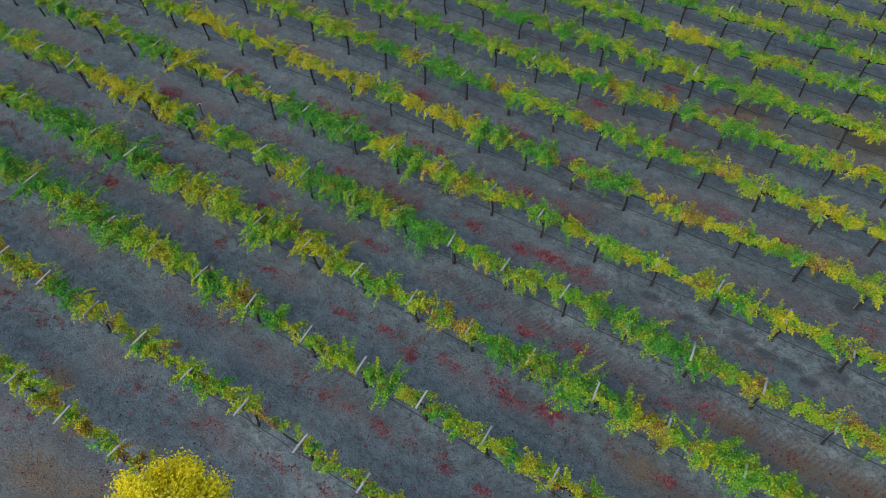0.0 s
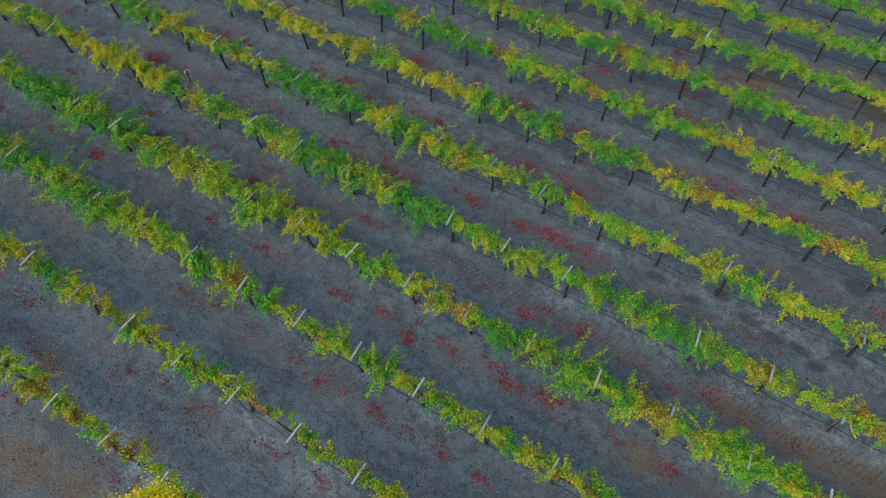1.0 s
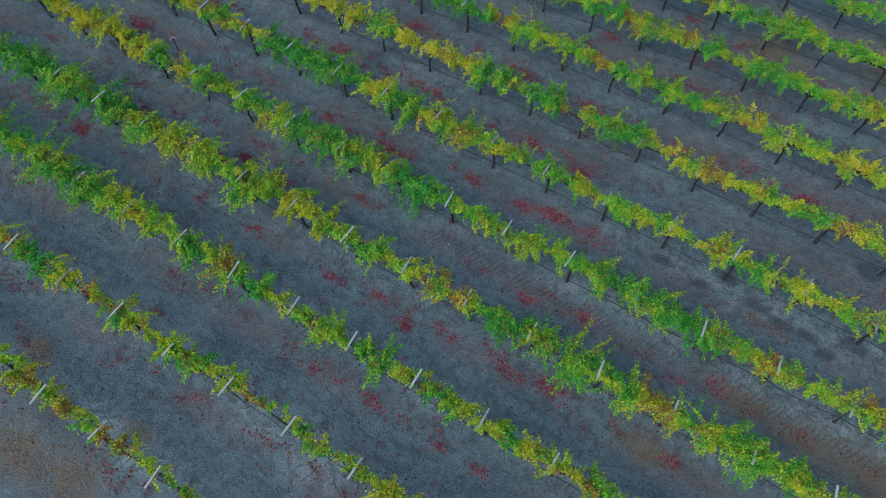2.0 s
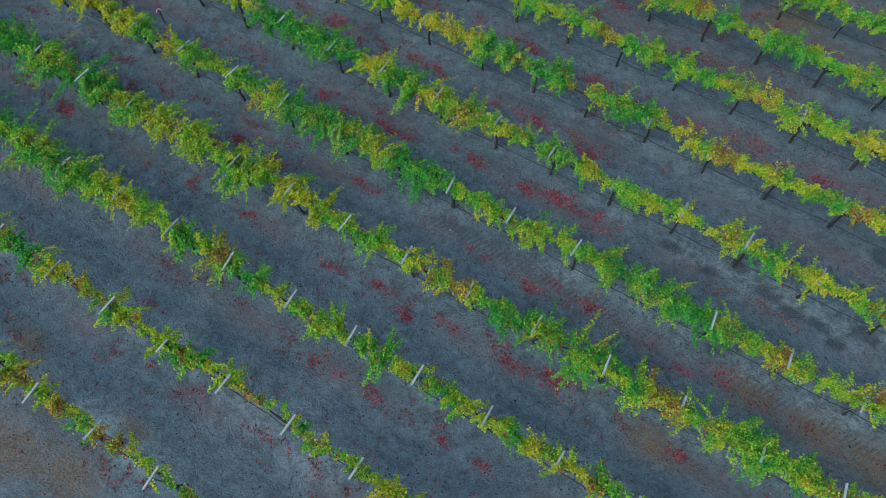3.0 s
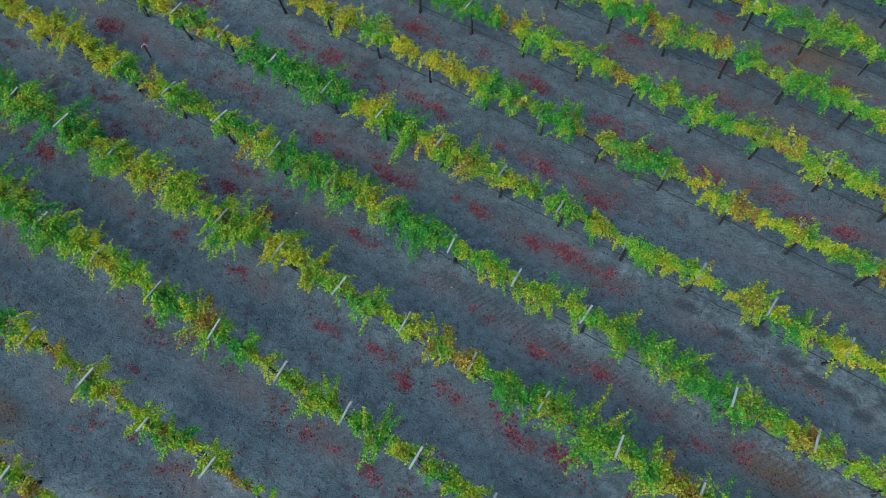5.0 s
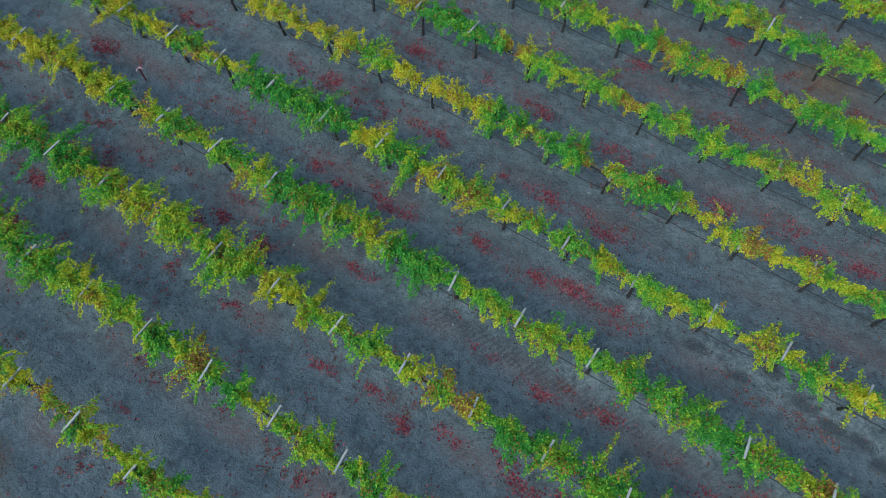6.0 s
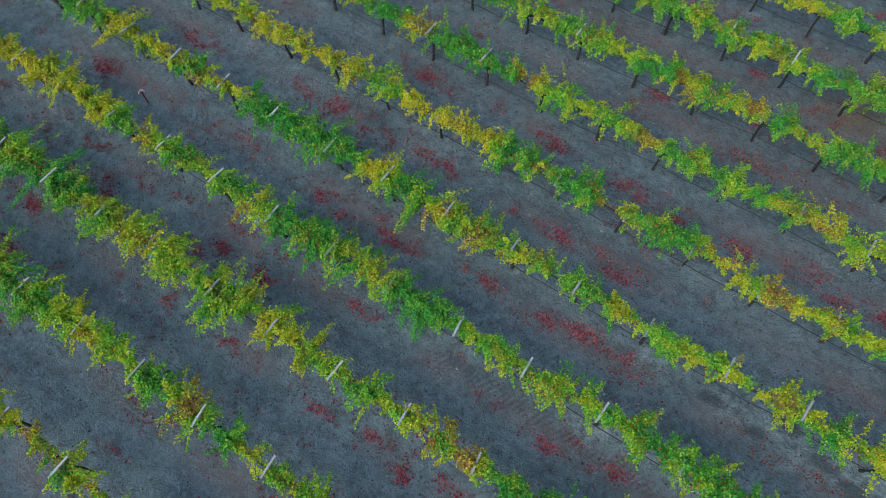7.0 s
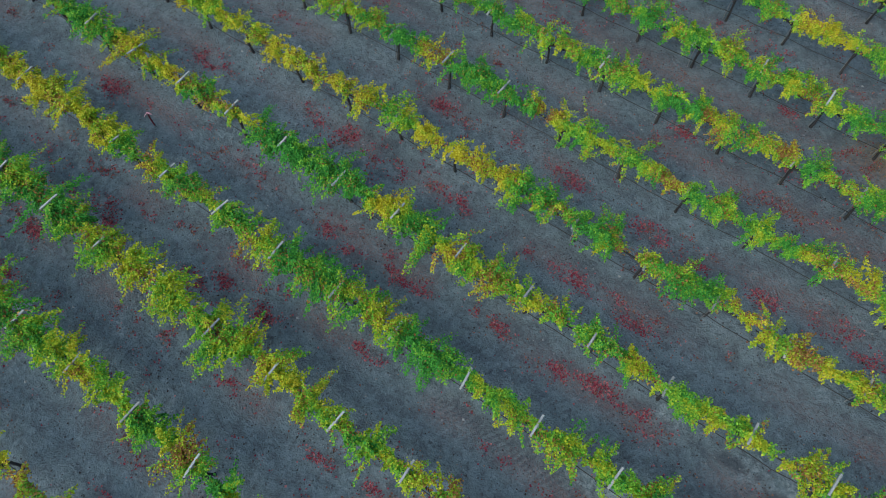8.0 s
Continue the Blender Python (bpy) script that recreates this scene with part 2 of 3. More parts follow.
# clumps of crimson leaves, patches of dry grass, damp and dusty spots: x, y, size
RED_NEAR = [(-7.4, 10.3, 0.3), (-5.4, 12.8, 0.35), (-3.4, 12.6, 0.4), (-1.7, 12.9, 0.38), (-1.4, 10.4, 0.55), (-5.7, 7.4, 0.35), (-6.2, 9.9, 0.4), (-5.0, 10.3, 0.4),
            (-7.7, 7.3, 0.3), (-6.7, 7.4, 0.25), (-2.8, 10.2, 0.5), (2.7, 13.0, 0.5), (2.4, 10.3, 0.4), (-12.3, 10.1, 0.4), (2.9, 20.9, 0.5), (-9.1, 10.1, 0.4),
            (-3.5, 10.6, 0.4), (1.6, 20.7, 0.4), (-3.4, 7.4, 0.35), (-2.1, 7.3, 0.3), (-9.3, 6.1, 0.25), (-13.0, 6.2, 0.3), (-4.1, 15.8, 0.6), (-5.2, 15.6, 0.35),
            (-2.8, 15.8, 0.4), (1.1, 12.0, 0.5), (1.6, 12.6, 0.3), (-10.2, 13.0, 0.4), (-9.5, 13.0, 0.3), (-20.5, 10.2, 0.4), (-20.4, 11.8, 0.3), (-19.5, 12.1, 0.4)]
RED_FAR = [(-18.7, 11.7, 0.4), (-20.2, 8.8, 0.4), (-15.4, 11.8, 0.5), (-14.6, 12.3, 0.4), (-12.8, 12.2, 0.5), (-11.9, 15.1, 0.5), (-13.2, 15.3, 0.4), (-10.6, 15.3, 0.5),
           (-9.6, 15.3, 0.3), (-10.2, 18.4, 0.6), (-8.0, 18.2, 0.4), (-7.0, 18.3, 0.4), (-6.0, 18.2, 0.55), (-7.2, 15.7, 0.4), (-5.1, 18.3, 0.4), (-4.0, 17.9, 0.5),
           (-5.0, 20.8, 0.6), (-3.5, 20.6, 0.3), (-1.4, 20.7, 0.5), (-8.0, 21.0, 0.6), (-10.5, 21.2, 0.4), (-13.0, 21.1, 0.5), (-14.5, 18.4, 0.6), (-12.6, 18.2, 0.5),
           (-16.0, 18.3, 0.4), (-20.7, 18.1, 0.7), (-22.7, 15.4, 0.6), (-22.8, 12.4, 0.4), (1.2, 21.1, 0.6), (-3.5, 27.2, 0.4), (-5.8, 24.6, 0.4), (-2.3, 25.2, 0.5)]
RED_PATCHES = RED_NEAR + RED_FAR
WET_SPOTS = [(1.7, 16.5, 0.36), (2.8, 16.1, 0.42), (3.6, 15.9, 0.40), (4.4, 15.9, 0.36), (5.7, 16.3, 0.50), (1.0, 15.9, 0.30), (2.0, 13.6, 0.35), (5.5, 19.1, 0.5), (-0.3, 16.1, 0.35), (5.0, 15.6, 0.3)]
TAN_PATCHES = [(3.5, 12.9, 0.8), (5.3, 12.8, 1.0), (7.0, 12.8, 1.1), (1.5, 10.2, 0.8), (-15.2, 3.5, 0.6), (-13.4, 1.1, 1.3), (-11.6, 1.4, 1.1), (-10.9, 3.2, 0.5), (-13.8, 2.6, 0.6), (5.0, 28.5, 2.2), (0.0, 27.3, 1.2), (8.6, 12.8, 1.1)]
DUST = [(0.2, 16.1, 0.7), (1.2, 16.2, 0.7), (2.3, 15.9, 0.7), (3.3, 16.1, 0.8), (4.6, 15.9, 0.8), (5.8, 15.9, 0.8), (7.0, 16.0, 0.9), (-2.0, 16.1, 0.6), (1.6, 14.6, 0.7), (-0.4, 13.9, 0.9), (0.9, 13.6, 0.8),
        (-7.6, 13.2, 0.6), (-2.6, 13.6, 0.7), (5.4, 13.6, 1.0), (7.2, 13.7, 1.0), (3.3, 13.5, 0.7), (3.3, 11.2, 0.8), (-11.8, 2.9, 0.8), (-10.3, 2.7, 0.8), (-6.1, 5.0, 0.9), (-8.3, 5.2, 0.7), (-15.8, 9.5, 0.4), (-4.8, 8.0, 0.6)]


def spots(x, y, places):
    out = np.zeros_like(x)
    for px, py, r in places:
        out = np.maximum(out, np.exp(-((x - px) ** 2 + ((y - py) * 1.7) ** 2) / (r * r)))
    return out


def ground():
    xs, ys = steps(-34, 13, 0.16, 1500), steps(-4, 42, 0.16, 1500)
    gx, gy = np.meshgrid(xs, ys)
    near = (gx > -60) & (gx < 40) & (gy > -30) & (gy < 70)
    verts = np.stack([gx, gy, np.where(near, ground_z(gx, gy), 0.0)], axis=-1).reshape(-1, 3)
    nx, ny = len(xs), len(ys)
    i = (np.arange(ny - 1)[:, None] * nx + np.arange(nx - 1)[None, :]).reshape(-1)
    me = mesh_from("ground", verts, np.stack([i, i + 1, i + nx + 1, i + nx], axis=1), [SOIL], smooth=True)
    x, y = verts[:, 0], verts[:, 1]
    off = row_offset(y)
    strip = np.exp(-((off - 0.1) / 0.40) ** 2)
    patchy = soft_noise(x * 0.45, y * 0.9, 11)
    east = np.clip((x + 6) / 8, 0, 1) * np.clip((19 - y) / 4, 0, 1)
    pale = strip * (0.12 + 0.35 * east + 0.9 * np.clip(patchy - 0.5, 0, 1)) + 0.95 * spots(x, y, DUST)
    rust = np.exp(-((off + 0.80) / 0.40) ** 2) * np.clip(soft_noise(x * 0.7, y * 0.7, 12) * 2.0 - 0.5, 0, 1) + 0.25 * spots(x, y, RED_PATCHES)
    rust = rust + 0.45 * np.clip((y - 17) / 12, 0, 1) * np.clip(soft_noise(x * 0.3, y * 0.5, 15) * 1.6 - 0.4, 0, 1)
    drip = np.exp(-((off + 0.15) / 0.3) ** 2 - (((x - VINE_X + 0.6) % 1.05 - 0.52) / 0.3) ** 2)
    damp = drip * 0.3 + np.clip(spots(x, y, WET_SPOTS) * 4 - 1.2, 0, 1) + 0.9 * np.exp(-((off + 0.5) / 0.35) ** 2) * np.clip(soft_noise(x * 0.3, y * 0.9, 14) - 0.4, 0, 1)
    # a tractor's two wheel marks, with cleats
    track = (np.exp(-((y - 13.1) / 0.22) ** 4) + 0.7 * np.exp(-((y - 14.75) / 0.20) ** 4)) * np.clip((x + 9.5) / 2, 0, 1) * np.clip((9 - x) / 1.5, 0, 1) * np.clip(soft_noise(x * 0.35, y, 16) * 2.2 - 0.1, 0, 1)
    for key, values in (("pale", pale), ("rust", rust), ("tan", spots(x, y, TAN_PATCHES)), ("damp", damp), ("track", track)):
        layer = me.attributes.new(key, "FLOAT", "POINT")
        layer.data.foreach_set("value", np.clip(values, 0, 1).astype(np.float32))
    tagged(new("ground", me), "bluish grey bare vineyard soil with pale dusty patches", "ground", kind="structure")


ground()

# ---- vines ----
# per row: the vine it begins at, then two letters for the stretch to each next vine (G deep green, g green, y yellow-green, Y yellow, o rusty), and the fullness from 0 to 9
FOLIAGE = {
    -1: (-8, "yyyoogoyyyyyyygg", "4444432222222222"),
    0: (-10, "yoyoGyoyoygyoygyoyyygg", "4455743455743123333333"),
    1: (-13, "GGGGGgGggGgyyygoGygygygygyoggggg", "88888888888877876456644655456666"),
    2: (-14, "yyyggGGGgGGyyyyygyyygyyogGgggoyggyyy", "777788889998888898867657688877888666"),
    3: (-15, "yyyygyyYYYYYgogygoGGgyGggyggyGgGgogyoggy", "7777777788887787779988977676787867457766"),
    4: (-15, "gggyyygGgYyYgoyGGGGYGogoogGygyoygyoyyoyy", "7777777888766628988898886666764667554555"),
    5: (-13, "gyyYYYyYyYYYYyyYYYGgGogGoyooygoyoyyy", "777777666655667767878588457667676666"),
    6: (-11, "yyyyygygGoGGGogygoggggoyyyYyyyyy", "77777767768876857687766767666666"),
    7: (-9, "ggggGgGgyggyGogogyGggyoyyggg", "8777777767878787768777776666"),
    8: (-8, "gggggGGgGggggygGgggyyygy", "777777777887887688777766"),
    9: (-7, "ggggggygggYYggyggggygy", "7777777777667777777777"),
}
TONES = {"G": 0.50, "g": 1.25, "y": 1.95, "Y": 2.90, "o": 2.15}
LOOKS = {"G": "dense deep green", "g": "green", "y": "yellow-green", "Y": "autumn yellow", "o": "rusty orange and yellow"}


def style(k, cell):
    """The kind and fullness of half a vine; each vine has the stretches 2 j - 1 and 2 j."""
    if k in FOLIAGE:
        first, kinds, full = FOLIAGE[k]
        at = cell - 2 * first
        if 0 <= at < len(kinds):
            return kinds[at], int(full[at])
    h = float(hashed(np.float64(cell // 2), np.float64(k), 5))
    return "ggygGgy"[int(h * 7)], 7


def shoot_line(u, x0, side, sway, out, rise, drop):
    """Points of shoots: up from the cordon wire, over a crossarm's end, then along the row and down."""
    px = x0 + sway * u
    py = side * out * (0.35 * u + 0.65 * u ** 1.3)
    pz = WIRE_Z + rise * np.sin(np.minimum(u * 2.1, 1.571)) - drop * np.clip(u - 0.3, 0, 1) ** 1.25
    return np.stack([px, py, pz], axis=-1)


def seen(k, j):
    """Vines that the walk passes in view; the rest of the field repeats."""
    return k in FOLIAGE and -1 < j - FOLIAGE[k][0] <= len(FOLIAGE[k][1]) // 2


def half_shoots(full, way, r):
    """The shoots of one cordon arm: where each springs, how it leans, rises and falls."""
    bunches = 3 + full // 2
    spread = 0.46 + full * 0.096 + (0.24 if full > 8 else 0.10 if full > 7 else 0.0)
    spur = np.linspace(0.08, 1.02, bunches) + r.normal(0, 0.07, bunches)
    weight = r.uniform(0.6, 1.4, bunches)
    n = int(full * 3.4 + (12 if full > 8 else 6 if full > 7 else 0))
    of = r.choice(bunches, n, p=weight / weight.sum())
    b_side, b_out, b_drop = r.choice((-1.0, 1.0), bunches), r.uniform(0.08, 0.52, bunches), r.uniform(0.0, 0.42, bunches) ** 1.2
    b_drop = b_drop * (1.3 if full > 7 else 0.7) + np.where(r.random(bunches) < 0.12, 0.40, 0.0)
    b_sway = r.uniform(-0.8, 0.8, bunches)
    # a few bunches stretch out into long pointed wings
    wing = r.random(bunches) < (0.16 if full < 8 else 0.06)
    b_out, b_sway = np.where(wing, r.uniform(0.55, 0.85, bunches), b_out), np.where(wing, r.uniform(-0.6, 0.6, bunches), b_sway)
    b_drop = np.where(wing, r.uniform(0.02, 0.20, bunches), b_drop)
    x0 = way * np.clip(spur[of] + r.normal(0, 0.09, n), 0.0, 1.10)
    side = np.where(r.random(n) < 0.70, b_side[of], -b_side[of])
    out = np.maximum(b_out[of] + r.normal(0, 0.10, n), 0.05) * spread * (1.0 if full > 7 else 0.86)
    drop = np.maximum(b_drop[of] + r.normal(0, 0.09, n), 0.0) * spread
    sway = b_sway[of] + r.normal(0, 0.20, n)
    rise = r.uniform(0.14, 0.38, n) * (1.1 if full > 7 else 0.85)
    luck = r.random(n)
    upright, runner = luck < 0.04, (luck > 0.06) & (luck < (0.24 if full < 6 else 0.16))
    rise, drop = np.where(upright, r.uniform(0.40, 0.70, n), rise), np.where(upright, 0.05, drop)
    # runners arch along the row
    sway = np.where(runner, np.sign(sway) * r.uniform(0.55, 1.0, n), sway)
    sway = np.clip(way * (x0 + sway), -0.30, 1.25) * way - x0
    rise, drop = np.where(runner, r.uniform(0.25, 0.48, n), rise), np.where(runner, drop * 0.6, drop)
    return x0, side, sway, out, rise, drop, upright | runner


def foliage(halves, seed, where, m=106):
    """Leafy shoots of a vine's two arms, halves as (kind, fullness): bunches that rise from the cordon, lean over the crossarm's ends and droop."""
    r = np.random.default_rng(seed)
    sets = [half_shoots(full, way, r) for way, (kind, full) in zip((-1, 1), halves)]
    x0, side, sway, out, rise, drop, lone = (np.concatenate(a) for a in zip(*sets))
    n = len(x0)
    u = np.sort(r.uniform(0.04, 1, (n, m)), axis=1)
    col = lambda a: a[:, None]  # noqa: E731
    place = shoot_line(u, col(x0), col(side), col(sway), col(out), col(rise), col(drop)) + r.normal(0, 1, (n, m, 3)) * ((0.080 - 0.050 * u) * np.where(lone, 0.6, 1.0)[:, None])[..., None]
    place[..., 2] = np.maximum(place[..., 2], 0.2)
    normal = np.stack([r.normal(0, 0.65, (n, m)), col(side) * (0.1 + 0.5 * u) + r.normal(0, 0.65, (n, m)), 1.0 - 0.2 * u + r.normal(0, 0.3, (n, m))], axis=-1)
    along = np.stack([r.normal(0, 0.8, (n, m)), col(side) * 0.8 + r.normal(0, 0.5, (n, m)), -0.9 + r.normal(0, 0.35, (n, m))], axis=-1)
    # the tone drifts from deep green to yellow in soft patches and with height; shoots and leaves differ a little;
    # older leaves near the cordon turn rusty first
    gx, gy = place[..., 0] + where[0], place[..., 1] + where[1]
    left, right = TONES[halves[0][0]], TONES[halves[1][0]]
    tone = left + (right - left) * np.clip(place[..., 0] / 0.7 + 0.5, 0, 1)
    even = np.where(tone < 0.95, 0.6, 1.0)
    tone = tone + even * 1.75 * (soft_noise(gx * 2.3, gy * 2.3 + place[..., 2] * 1.5, 61) - 0.5) + 0.9 * (soft_noise(gx * 6, gy * 6 + place[..., 2] * 4, 62) - 0.5)
    # higher leaves take a lighter, yellower tone, lower ones a darker green
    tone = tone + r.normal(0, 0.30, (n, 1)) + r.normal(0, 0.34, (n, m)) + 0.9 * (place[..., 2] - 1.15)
    rusty = np.where(place[..., 0] < 0, halves[0][0] == "o", halves[1][0] == "o")
    rust = (0.13 + 0.28 * rusty + 0.25 * np.clip(1 - 2.5 * u, 0, 1)) * np.clip(3.2 * soft_noise(gx * 2.0, gy * 2.0, 63) - 1.1, 0, 1.6) * np.where(tone < 0.9, 0.35, 1.0)
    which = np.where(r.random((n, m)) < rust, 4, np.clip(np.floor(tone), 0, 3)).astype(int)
    keep = (r.random((n, m)) < np.where(lone, 0.8, 1.0)[:, None]).reshape(-1)
    size = r.uniform(0.042, 0.084, (n, m)) * (1.1 - 0.3 * u)
    flat = lambda a: a.reshape(-1, 3)[keep]  # noqa: E731
    verts, faces = leaves(flat(place), flat(normal), flat(along), size.reshape(-1)[keep])
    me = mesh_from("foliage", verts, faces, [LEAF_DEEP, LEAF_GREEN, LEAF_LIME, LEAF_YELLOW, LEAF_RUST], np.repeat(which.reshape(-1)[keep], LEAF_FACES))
    v = np.linspace(0, 0.97, 5)
    canes = [tube(shoot_line(v, x0[i], side[i], sway[i], out[i], rise[i], drop[i]), (0.007, 0.006, 0.005, 0.004, 0.003), 3) for i in range(0, n, 3)]
    return me, mesh_from("canes", *merged(canes), [CANE])


def wood_variant(seed):
    """A gnarled trunk and its two cordon arms along the row."""
    r = np.random.default_rng(seed)
    lean, bend = r.uniform(-0.07, 0.07), r.uniform(-0.06, 0.06)
    zs = np.linspace(-0.12, WIRE_Z - 0.06, 9)
    pts = [(lean * (1 - z) + bend * math.sin(z * 4) * 0.5 + 0.075, 0.05 * math.sin(z * 3 + seed) + r.normal(0, 0.008), z) for z in zs]
    radii = [0.066, 0.048, 0.041, 0.036, 0.034, 0.036, 0.044, 0.058, 0.046]
    v, f = tube(pts, radii, 8, 0.22, seed)
    trunk = mesh_from("trunk", v, f, [BARK], smooth=True)
    arms = []
    top = pts[-2]
    for way in (-1, 1):
        line = [top] + [(top[0] + way * d, top[1] * (1 - d) + r.normal(0, 0.012), top[2] + 0.10 * min(1, d * 5) + r.normal(0, 0.018)) for d in (0.12, 0.3, 0.5, 0.72, 0.95)]
        v, f = tube(line, (0.045, 0.040, 0.034, 0.030, 0.026, 0.018), 6, 0.2, 3 * seed + 2 + way)
        arms.append(mesh_from("cordon", v, f, [BARK], smooth=True))
    return trunk, arms


def post_variant():
    bar = mesh_from("crossarm", *bevelled_box(0.060, 0.62, 0.045, 0.008), [GREY_WOOD])
    sv, sf = bevelled_box(0.022, 0.02, 1.72, 0.004)
    fv, ff = bevelled_box(0.006, 0.036, 1.70, 0.002)
    stake = mesh_from("stake", *merged([([(x, y, z + 0.59) for x, y, z in sv], sf), ([(x + 0.013, y, z + 0.59) for x, y, z in fv], ff)]), [STEEL])
    bracket = mesh_from("bracket", *bevelled_box(0.05, 0.09, 0.05, 0.004), [STEEL])
    return bar, stake, bracket


SPARE = {kind: foliage(((kind, 7), (kind, 7)), 900 + i, (50 + 3 * i, 50), m=70) for i, kind in enumerate("GgyYo")}
WOOD = [wood_variant(s) for s in range(10)]
BAR, STAKE, BRACKET = post_variant()
for k in ROWS_AT:
    y = row_y(k)
    for j in VINES_AT:
        x = vine_x(k, j)
        halves = style(k, 2 * j - 1), style(k, 2 * j)
        kind, full = max(halves, key=lambda h: h[1])
        seed = 1000 + (k + 5) * 100 + j + 40
        r = np.random.default_rng(seed)
        z = float(ground_z(x, y))
        vine = thing("grape_vine", (x, y + r.normal(0, 0.03), z), 0, f"grape vine with {'thin' if full < 5 else 'trailing'} {LOOKS[kind]} leaves", "grape vine", "grape vines in rows")
        trunk, arms = WOOD[int(r.integers(len(WOOD)))]
        stem = part("trunk", trunk, vine, "dark gnarled trunk")
        for arm in arms:
            part("cordon", arm, stem)
        if seen(k, j):
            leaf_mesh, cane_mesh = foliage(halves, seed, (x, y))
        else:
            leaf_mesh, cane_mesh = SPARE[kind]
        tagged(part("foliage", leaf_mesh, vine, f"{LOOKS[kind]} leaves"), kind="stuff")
        tagged(part("cane_tangle", cane_mesh, vine), kind="stuff")
        post = thing("trellis_post", (x + r.normal(0, 0.03), y + r.normal(0, 0.03), z), r.normal(0, 0.05), "steel trellis stake with a pale grey crossarm", "trellis post", "trellis posts in the rows")
        post.rotation_euler = (r.normal(0, 0.025), r.normal(0, 0.025), r.normal(0, 0.06))
        part("stake", STAKE, post)
        arm = part("crossarm", BAR, post, "weathered pale grey crossarm")
        arm.location, arm.rotation_euler = (-0.035, 0, ARM_Z - (0.17 if r.random() < (0.72 if k > 4 else 0.06) else 0.0)), (r.normal(0, 0.06), 0, 0)
        clip = part("bracket", BRACKET, arm)
        clip.location = (0.023, 0, -0.035)


def drip_hose(k):
    y = row_y(k)
    r = np.random.default_rng(300 + k)
    pts = []
    for j in VINES_AT:
        x = vine_x(k, j)
        for d in (0.0, 0.5, 1.05, 1.6):
            sag = 0.05 * math.sin(math.pi * d / VINE_GAP)
            pts.append((x + d, y - 0.07 + r.normal(0, 0.012), HOSE_Z - sag + r.normal(0, 0.006)))
    v, f = tube(pts, [0.014] * len(pts), 5)
    tagged(new("drip_hose", mesh_from("drip_hose", v, f, [HOSE], smooth=True)), "thin black irrigation hose strung along a vine row", "hose", "drip hoses")


for k in ROWS_AT:
    drip_hose(k)


# ---- the yellow tree ----
def yellow_tree(x, y, height):
    r = np.random.default_rng(77)
    tree = thing("tree", (x, y, float(ground_z(x, y))), 0, "tall slender tree with bright yellow autumn leaves", "tree")
    zs = np.linspace(-0.15, height - 0.6, 12)
    line = [(0.10 * math.sin(z * 0.7), 0.08 * math.cos(z * 0.9), z) for z in zs]
    part("trunk", mesh_from("trunk", *tube(line, np.linspace(0.17, 0.02, 12), 9, 0.08, 3), [TREE_BARK], smooth=True), tree)
    limbs, tips = [], []
    for i in range(46):
        h = height * (0.25 + 0.70 * i / 46)
        a = i * 2.4 + r.uniform(-0.3, 0.3)
        wide = 0.70 * math.sin(math.pi * min(1, (h / height - 0.16) / 0.95)) ** 0.7 * r.uniform(0.7, 1.0)
        at = Vector((0.10 * math.sin(h * 0.7), 0.08 * math.cos(h * 0.9), h))
        way = Vector((math.cos(a), math.sin(a), 0))
        pts = [at, at + way * wide * 0.4 + Vector((0, 0, 0.25 * wide)), at + way * wide * 0.8 + Vector((0, 0, 0.6 * wide)), at + way * wide + Vector((0, 0, 0.85 * wide))]
        limbs.append(tube(pts, (0.035, 0.025, 0.015, 0.006), 5))
        for q in (0.35, 0.55, 0.75, 0.95):
            tips.append(at + way * wide * q + Vector((0, 0, 0.8 * wide * q)))
    for i in range(52):
        a, rho = i * 2.4, 0.84 * math.sqrt((i + 0.5) / 52)
        tips.append(Vector((rho * math.cos(a), rho * math.sin(a), height - 0.12 - 0.62 * rho * rho - abs(r.normal(0, 0.22)))))
    part("limbs", mesh_from("limbs", *merged(limbs), [TREE_BARK], smooth=True), tree)
    centre = np.array([tuple(t) for t in tips])
    place = np.repeat(centre, np.where(centre[:, 2] > height - 1.6, 480, 120), axis=0)
    n = len(place)
    lump = r.normal(0, 1, (n, 3))
    place = place + lump * (0.09, 0.09, 0.12)
    place[:, 2] = np.minimum(place[:, 2], height + 0.1)
    normal = lump * 0.5 + (0, 0, 0.5) + r.normal(0, 0.5, (n, 3))
    v, f = leaves(place, normal, r.normal(0, 1, (n, 3)), r.uniform(0.026, 0.046, n))
    part("crown", mesh_from("crown", v, f, [LEAF_POPLAR]), tree, "bright yellow leaves")


yellow_tree(-4.60, 1.96, 10.05)


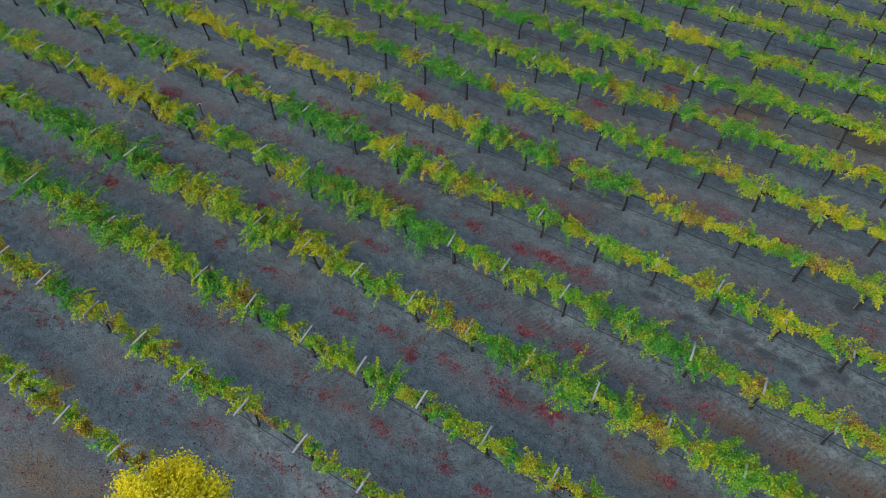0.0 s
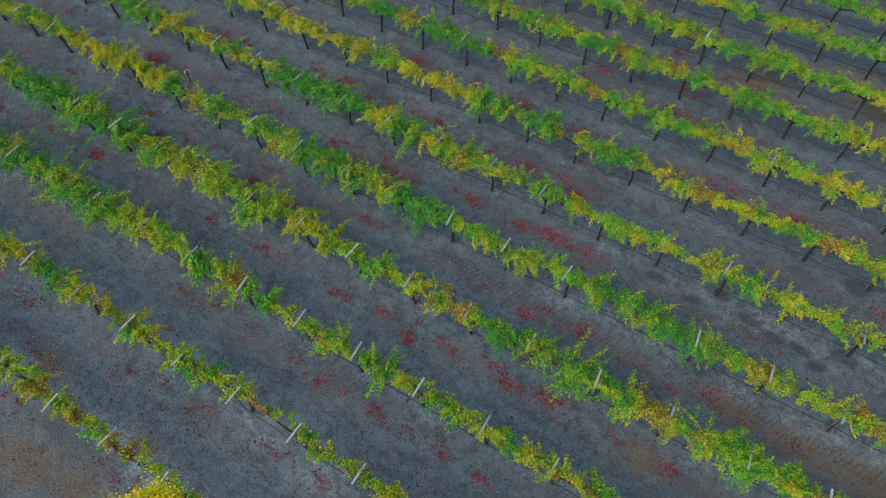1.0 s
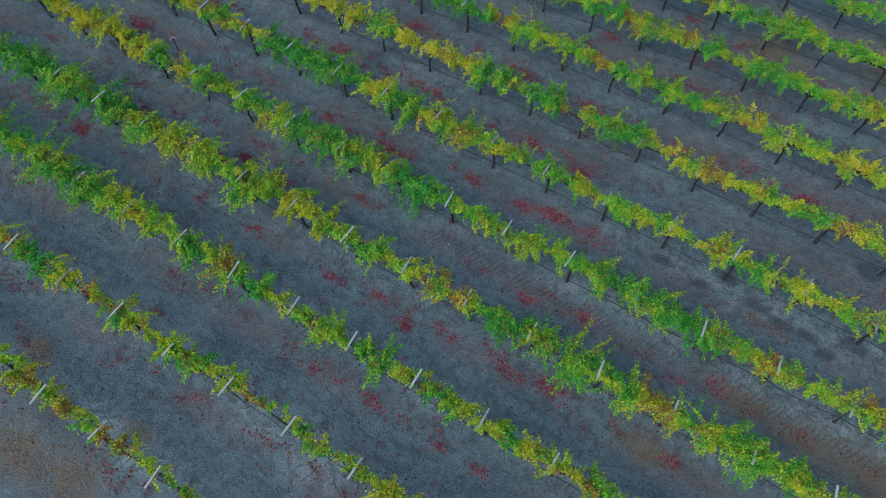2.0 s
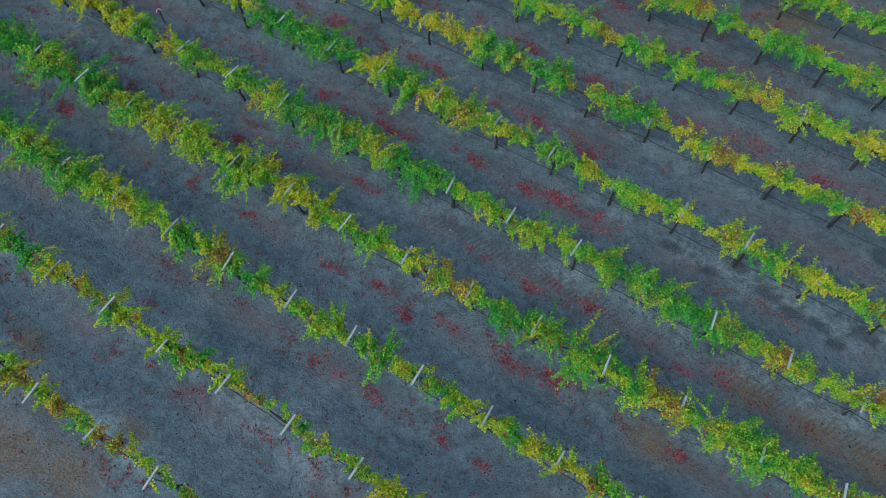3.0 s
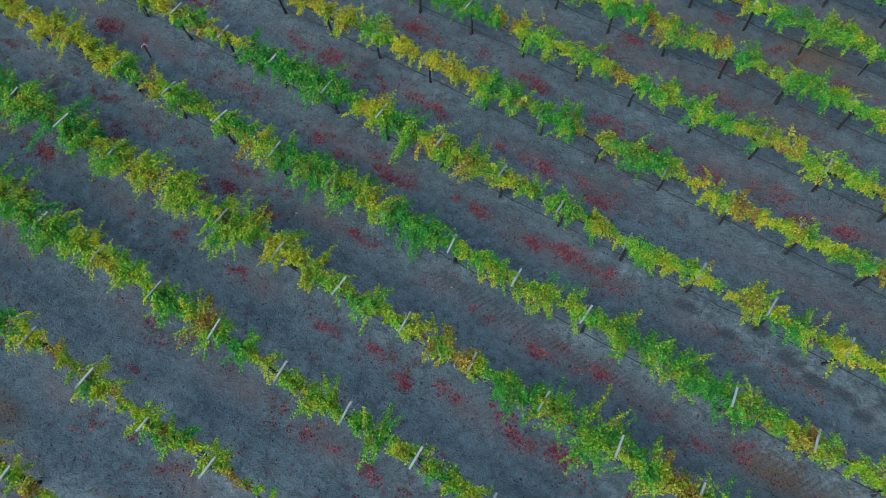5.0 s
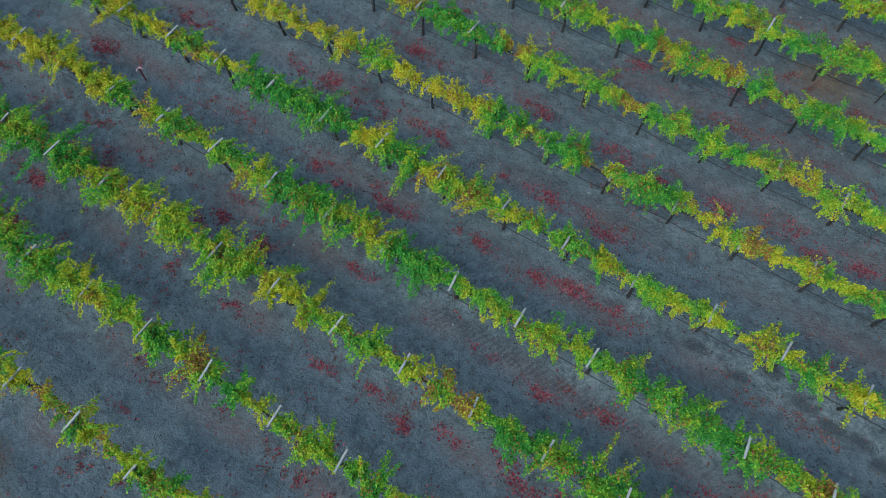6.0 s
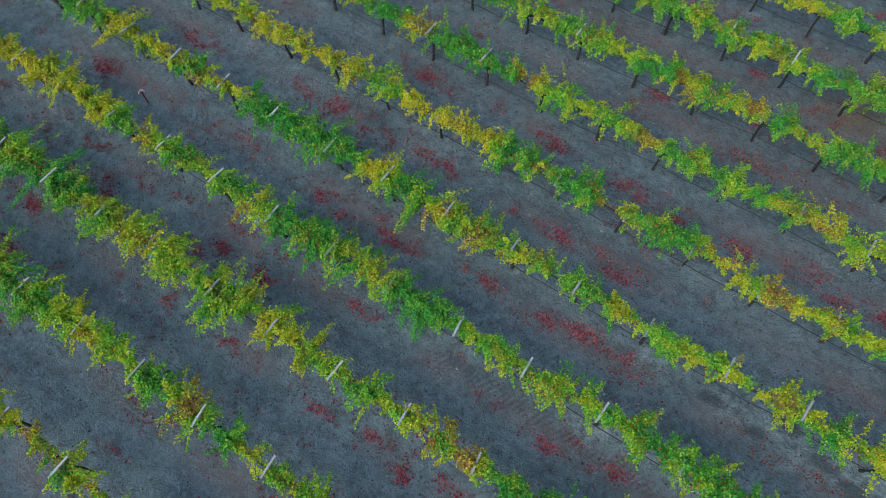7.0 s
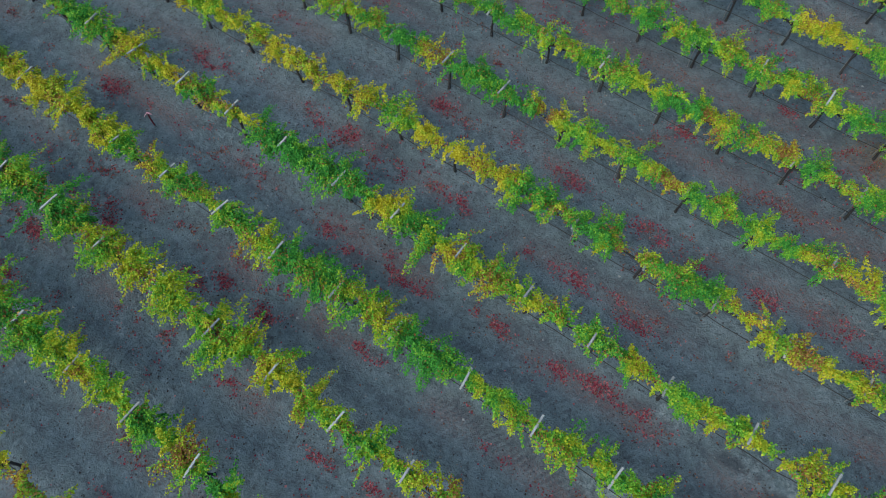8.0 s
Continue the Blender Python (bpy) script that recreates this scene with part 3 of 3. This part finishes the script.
# ---- a marker between two rows ----
def marker_stake(x, y):
    marker = thing("marker_stake", (x, y, float(ground_z(x, y))), 0.4, "short dark red marker stake with a pink ribbon", "marker stake")
    part("stake", mesh_from("stake", *tube([(0, 0, -0.12), (0.01, 0, 0.3), (0.02, 0.01, 0.62)], (0.028, 0.026, 0.024), 6), [STAKE_PAINT]), marker)
    strips = []
    for a, length in ((0.3, 0.11), (2.2, 0.09), (4.1, 0.13)):
        c, d = math.cos(a), math.sin(a)
        line = [Vector((0.02 + c * q * length, 0.01 + d * q * length, 0.60 + 0.09 * math.sin(q * 2.6) - 0.10 * q)) for q in (0, 0.33, 0.66, 1)]
        wide = Vector((-d, c, 0.4)) * 0.022
        v = [tuple(p + k * wide + h * Vector((0, 0, 0.004))) for p in line for k, h in ((-1, 0), (1, 0), (1, 1), (-1, 1))]
        f = [tuple(4 * i + n for n in (e, (e + 1) % 4)) + tuple(4 * (i + 1) + n for n in ((e + 1) % 4, e)) for i in range(3) for e in range(4)]
        strips.append((v, f + [(3, 2, 1, 0), (12, 13, 14, 15)]))
    part("ribbon", mesh_from("ribbon", *merged(strips), [RIBBON]), marker, "pale pink ribbon")


marker_stake(-20.33, 15.08)


# ---- litter on the soil ----
def litter():
    r = np.random.default_rng(21)
    px, py, kind = [], [], []
    for x, y, s in RED_PATCHES:
        m = int(60 + 800 * s * s)
        gx, gy = x + r.normal(0, s * 0.60, m), y + r.normal(0, s * 0.30, m)
        ok = r.random(m) < 3.0 * soft_noise(gx * 2.6, gy * 3.3, 35) - 0.9
        px.append(gx[ok]), py.append(gy[ok]), kind.append(np.where(r.random(ok.sum()) < 0.93, 0, 1))
    # drifts between the rows, more on one side of each row
    m = 560000
    x, y = r.uniform(-32, 11, m), r.uniform(0, 40, m)
    off = row_offset(y)
    drift = np.clip(soft_noise(x * 0.45, y * 0.8, 31) * 1.9 - 0.45, 0, 1) * np.clip(soft_noise(x * 1.7, y * 2.6, 32) * 2.8 - 1.1, 0, 1) * np.clip(soft_noise(x * 4.5, y * 5.5, 36) * 3.6 - 1.5, 0, 1.6)
    keep = drift * (0.30 + 1.5 * np.exp(-((off + 0.8) / 0.36) ** 2)) * np.where(y < 17, np.clip(0.8 - 0.13 * (x + 4), 0.35, 1), 1.0) + 0.004
    ok = r.random(m) < keep
    red = np.where(soft_noise(x[ok] * 0.45, y[ok] * 0.45, 33) > 0.40, 0.62, 0.35)
    px.append(x[ok]), py.append(y[ok]), kind.append(np.where(r.random(ok.sum()) < red, 0, 1))
    m = 52000
    x, y = r.uniform(-32, 11, m), r.uniform(0, 40, m)
    ok = r.random(m) < 0.04 + 1.2 * soft_noise(x * 1.5, y * 1.5, 34) ** 3
    px.append(x[ok]), py.append(y[ok]), kind.append(np.full(ok.sum(), 2))
    x, y, kind = np.concatenate(px), np.concatenate(py), np.concatenate(kind)
    n = len(x)
    place = np.stack([x, y, ground_z(x, y) + 0.018], axis=1)
    normal = np.stack([r.normal(0, 0.35, n), r.normal(0, 0.35, n), np.ones(n)], axis=1)
    v, f = leaves(place, normal, np.stack([r.normal(0, 1, n), r.normal(0, 1, n), np.zeros(n)], axis=1), (0.026 + 0.052 * r.random(n)) * np.where(kind == 2, r.uniform(0.4, 0.9, n), 1.0), 1.5)
    tagged(new("fallen_leaves", mesh_from("fallen_leaves", v, f, [LEAF_RED, LEAF_DRY, LEAF_DEAD], np.repeat(kind, 2))), "crimson and brown fallen vine leaves on the soil", "fallen leaves", kind="stuff")


def clods():
    r = np.random.default_rng(22)
    m = 22000
    x, y = r.uniform(-32, 11, m), r.uniform(0, 38, m)
    ok = r.random(m) < 0.25 + 0.75 * soft_noise(x * 0.6, y * 0.6, 41)
    x, y = x[ok], y[ok]
    n = len(x)
    size = 0.009 + 0.038 * r.random(n) ** 2.5
    corner = np.array([(1, 0, 0), (0, 1, 0), (-1, 0, 0), (0, -1, 0), (0, 0, 0.8), (0, 0, -0.6)])
    v = np.stack([x, y, ground_z(x, y) + 0.004], axis=1)[:, None, :] + size[:, None, None] * corner[None] * r.uniform(0.6, 1.4, (n, 6, 3))
    tri = np.array([(0, 1, 4), (1, 2, 4), (2, 3, 4), (3, 0, 4), (1, 0, 5), (2, 1, 5), (3, 2, 5), (0, 3, 5)])
    f = (np.arange(n)[:, None, None] * 6 + tri[None]).reshape(-1, 3)
    tagged(new("soil_clods", mesh_from("soil_clods", v.reshape(-1, 3), f, [CLOD])), "small dark clods and stones on the soil", "clods", kind="stuff")


def dry_grass():
    r = np.random.default_rng(23)
    verts, n = [], 0
    for x, y, s in TAN_PATCHES:
        m = int(420 * s * s)
        px, py = x + r.normal(0, s * 0.6, m), y + r.normal(0, s * 0.32, m)
        a, h, lean = r.uniform(0, 6.28, m), r.uniform(0.04, 0.13, m), r.uniform(0.03, 0.12, m)
        base = np.stack([px, py, ground_z(px, py) - 0.01], axis=1)
        side = np.stack([np.cos(a), np.sin(a), 0 * a], axis=1) * 0.009
        tip = base + np.stack([-np.sin(a) * lean, np.cos(a) * lean, h], axis=1)
        verts.append(np.stack([base - side, base + side, tip], axis=1).reshape(-1, 3))
        n += m
    tagged(new("dry_grass", mesh_from("dry_grass", np.concatenate(verts), np.arange(3 * n).reshape(-1, 3), [STRAW])), "sparse tan dry grass on the soil", "grass", kind="stuff")


litter()
clods()
dry_grass()
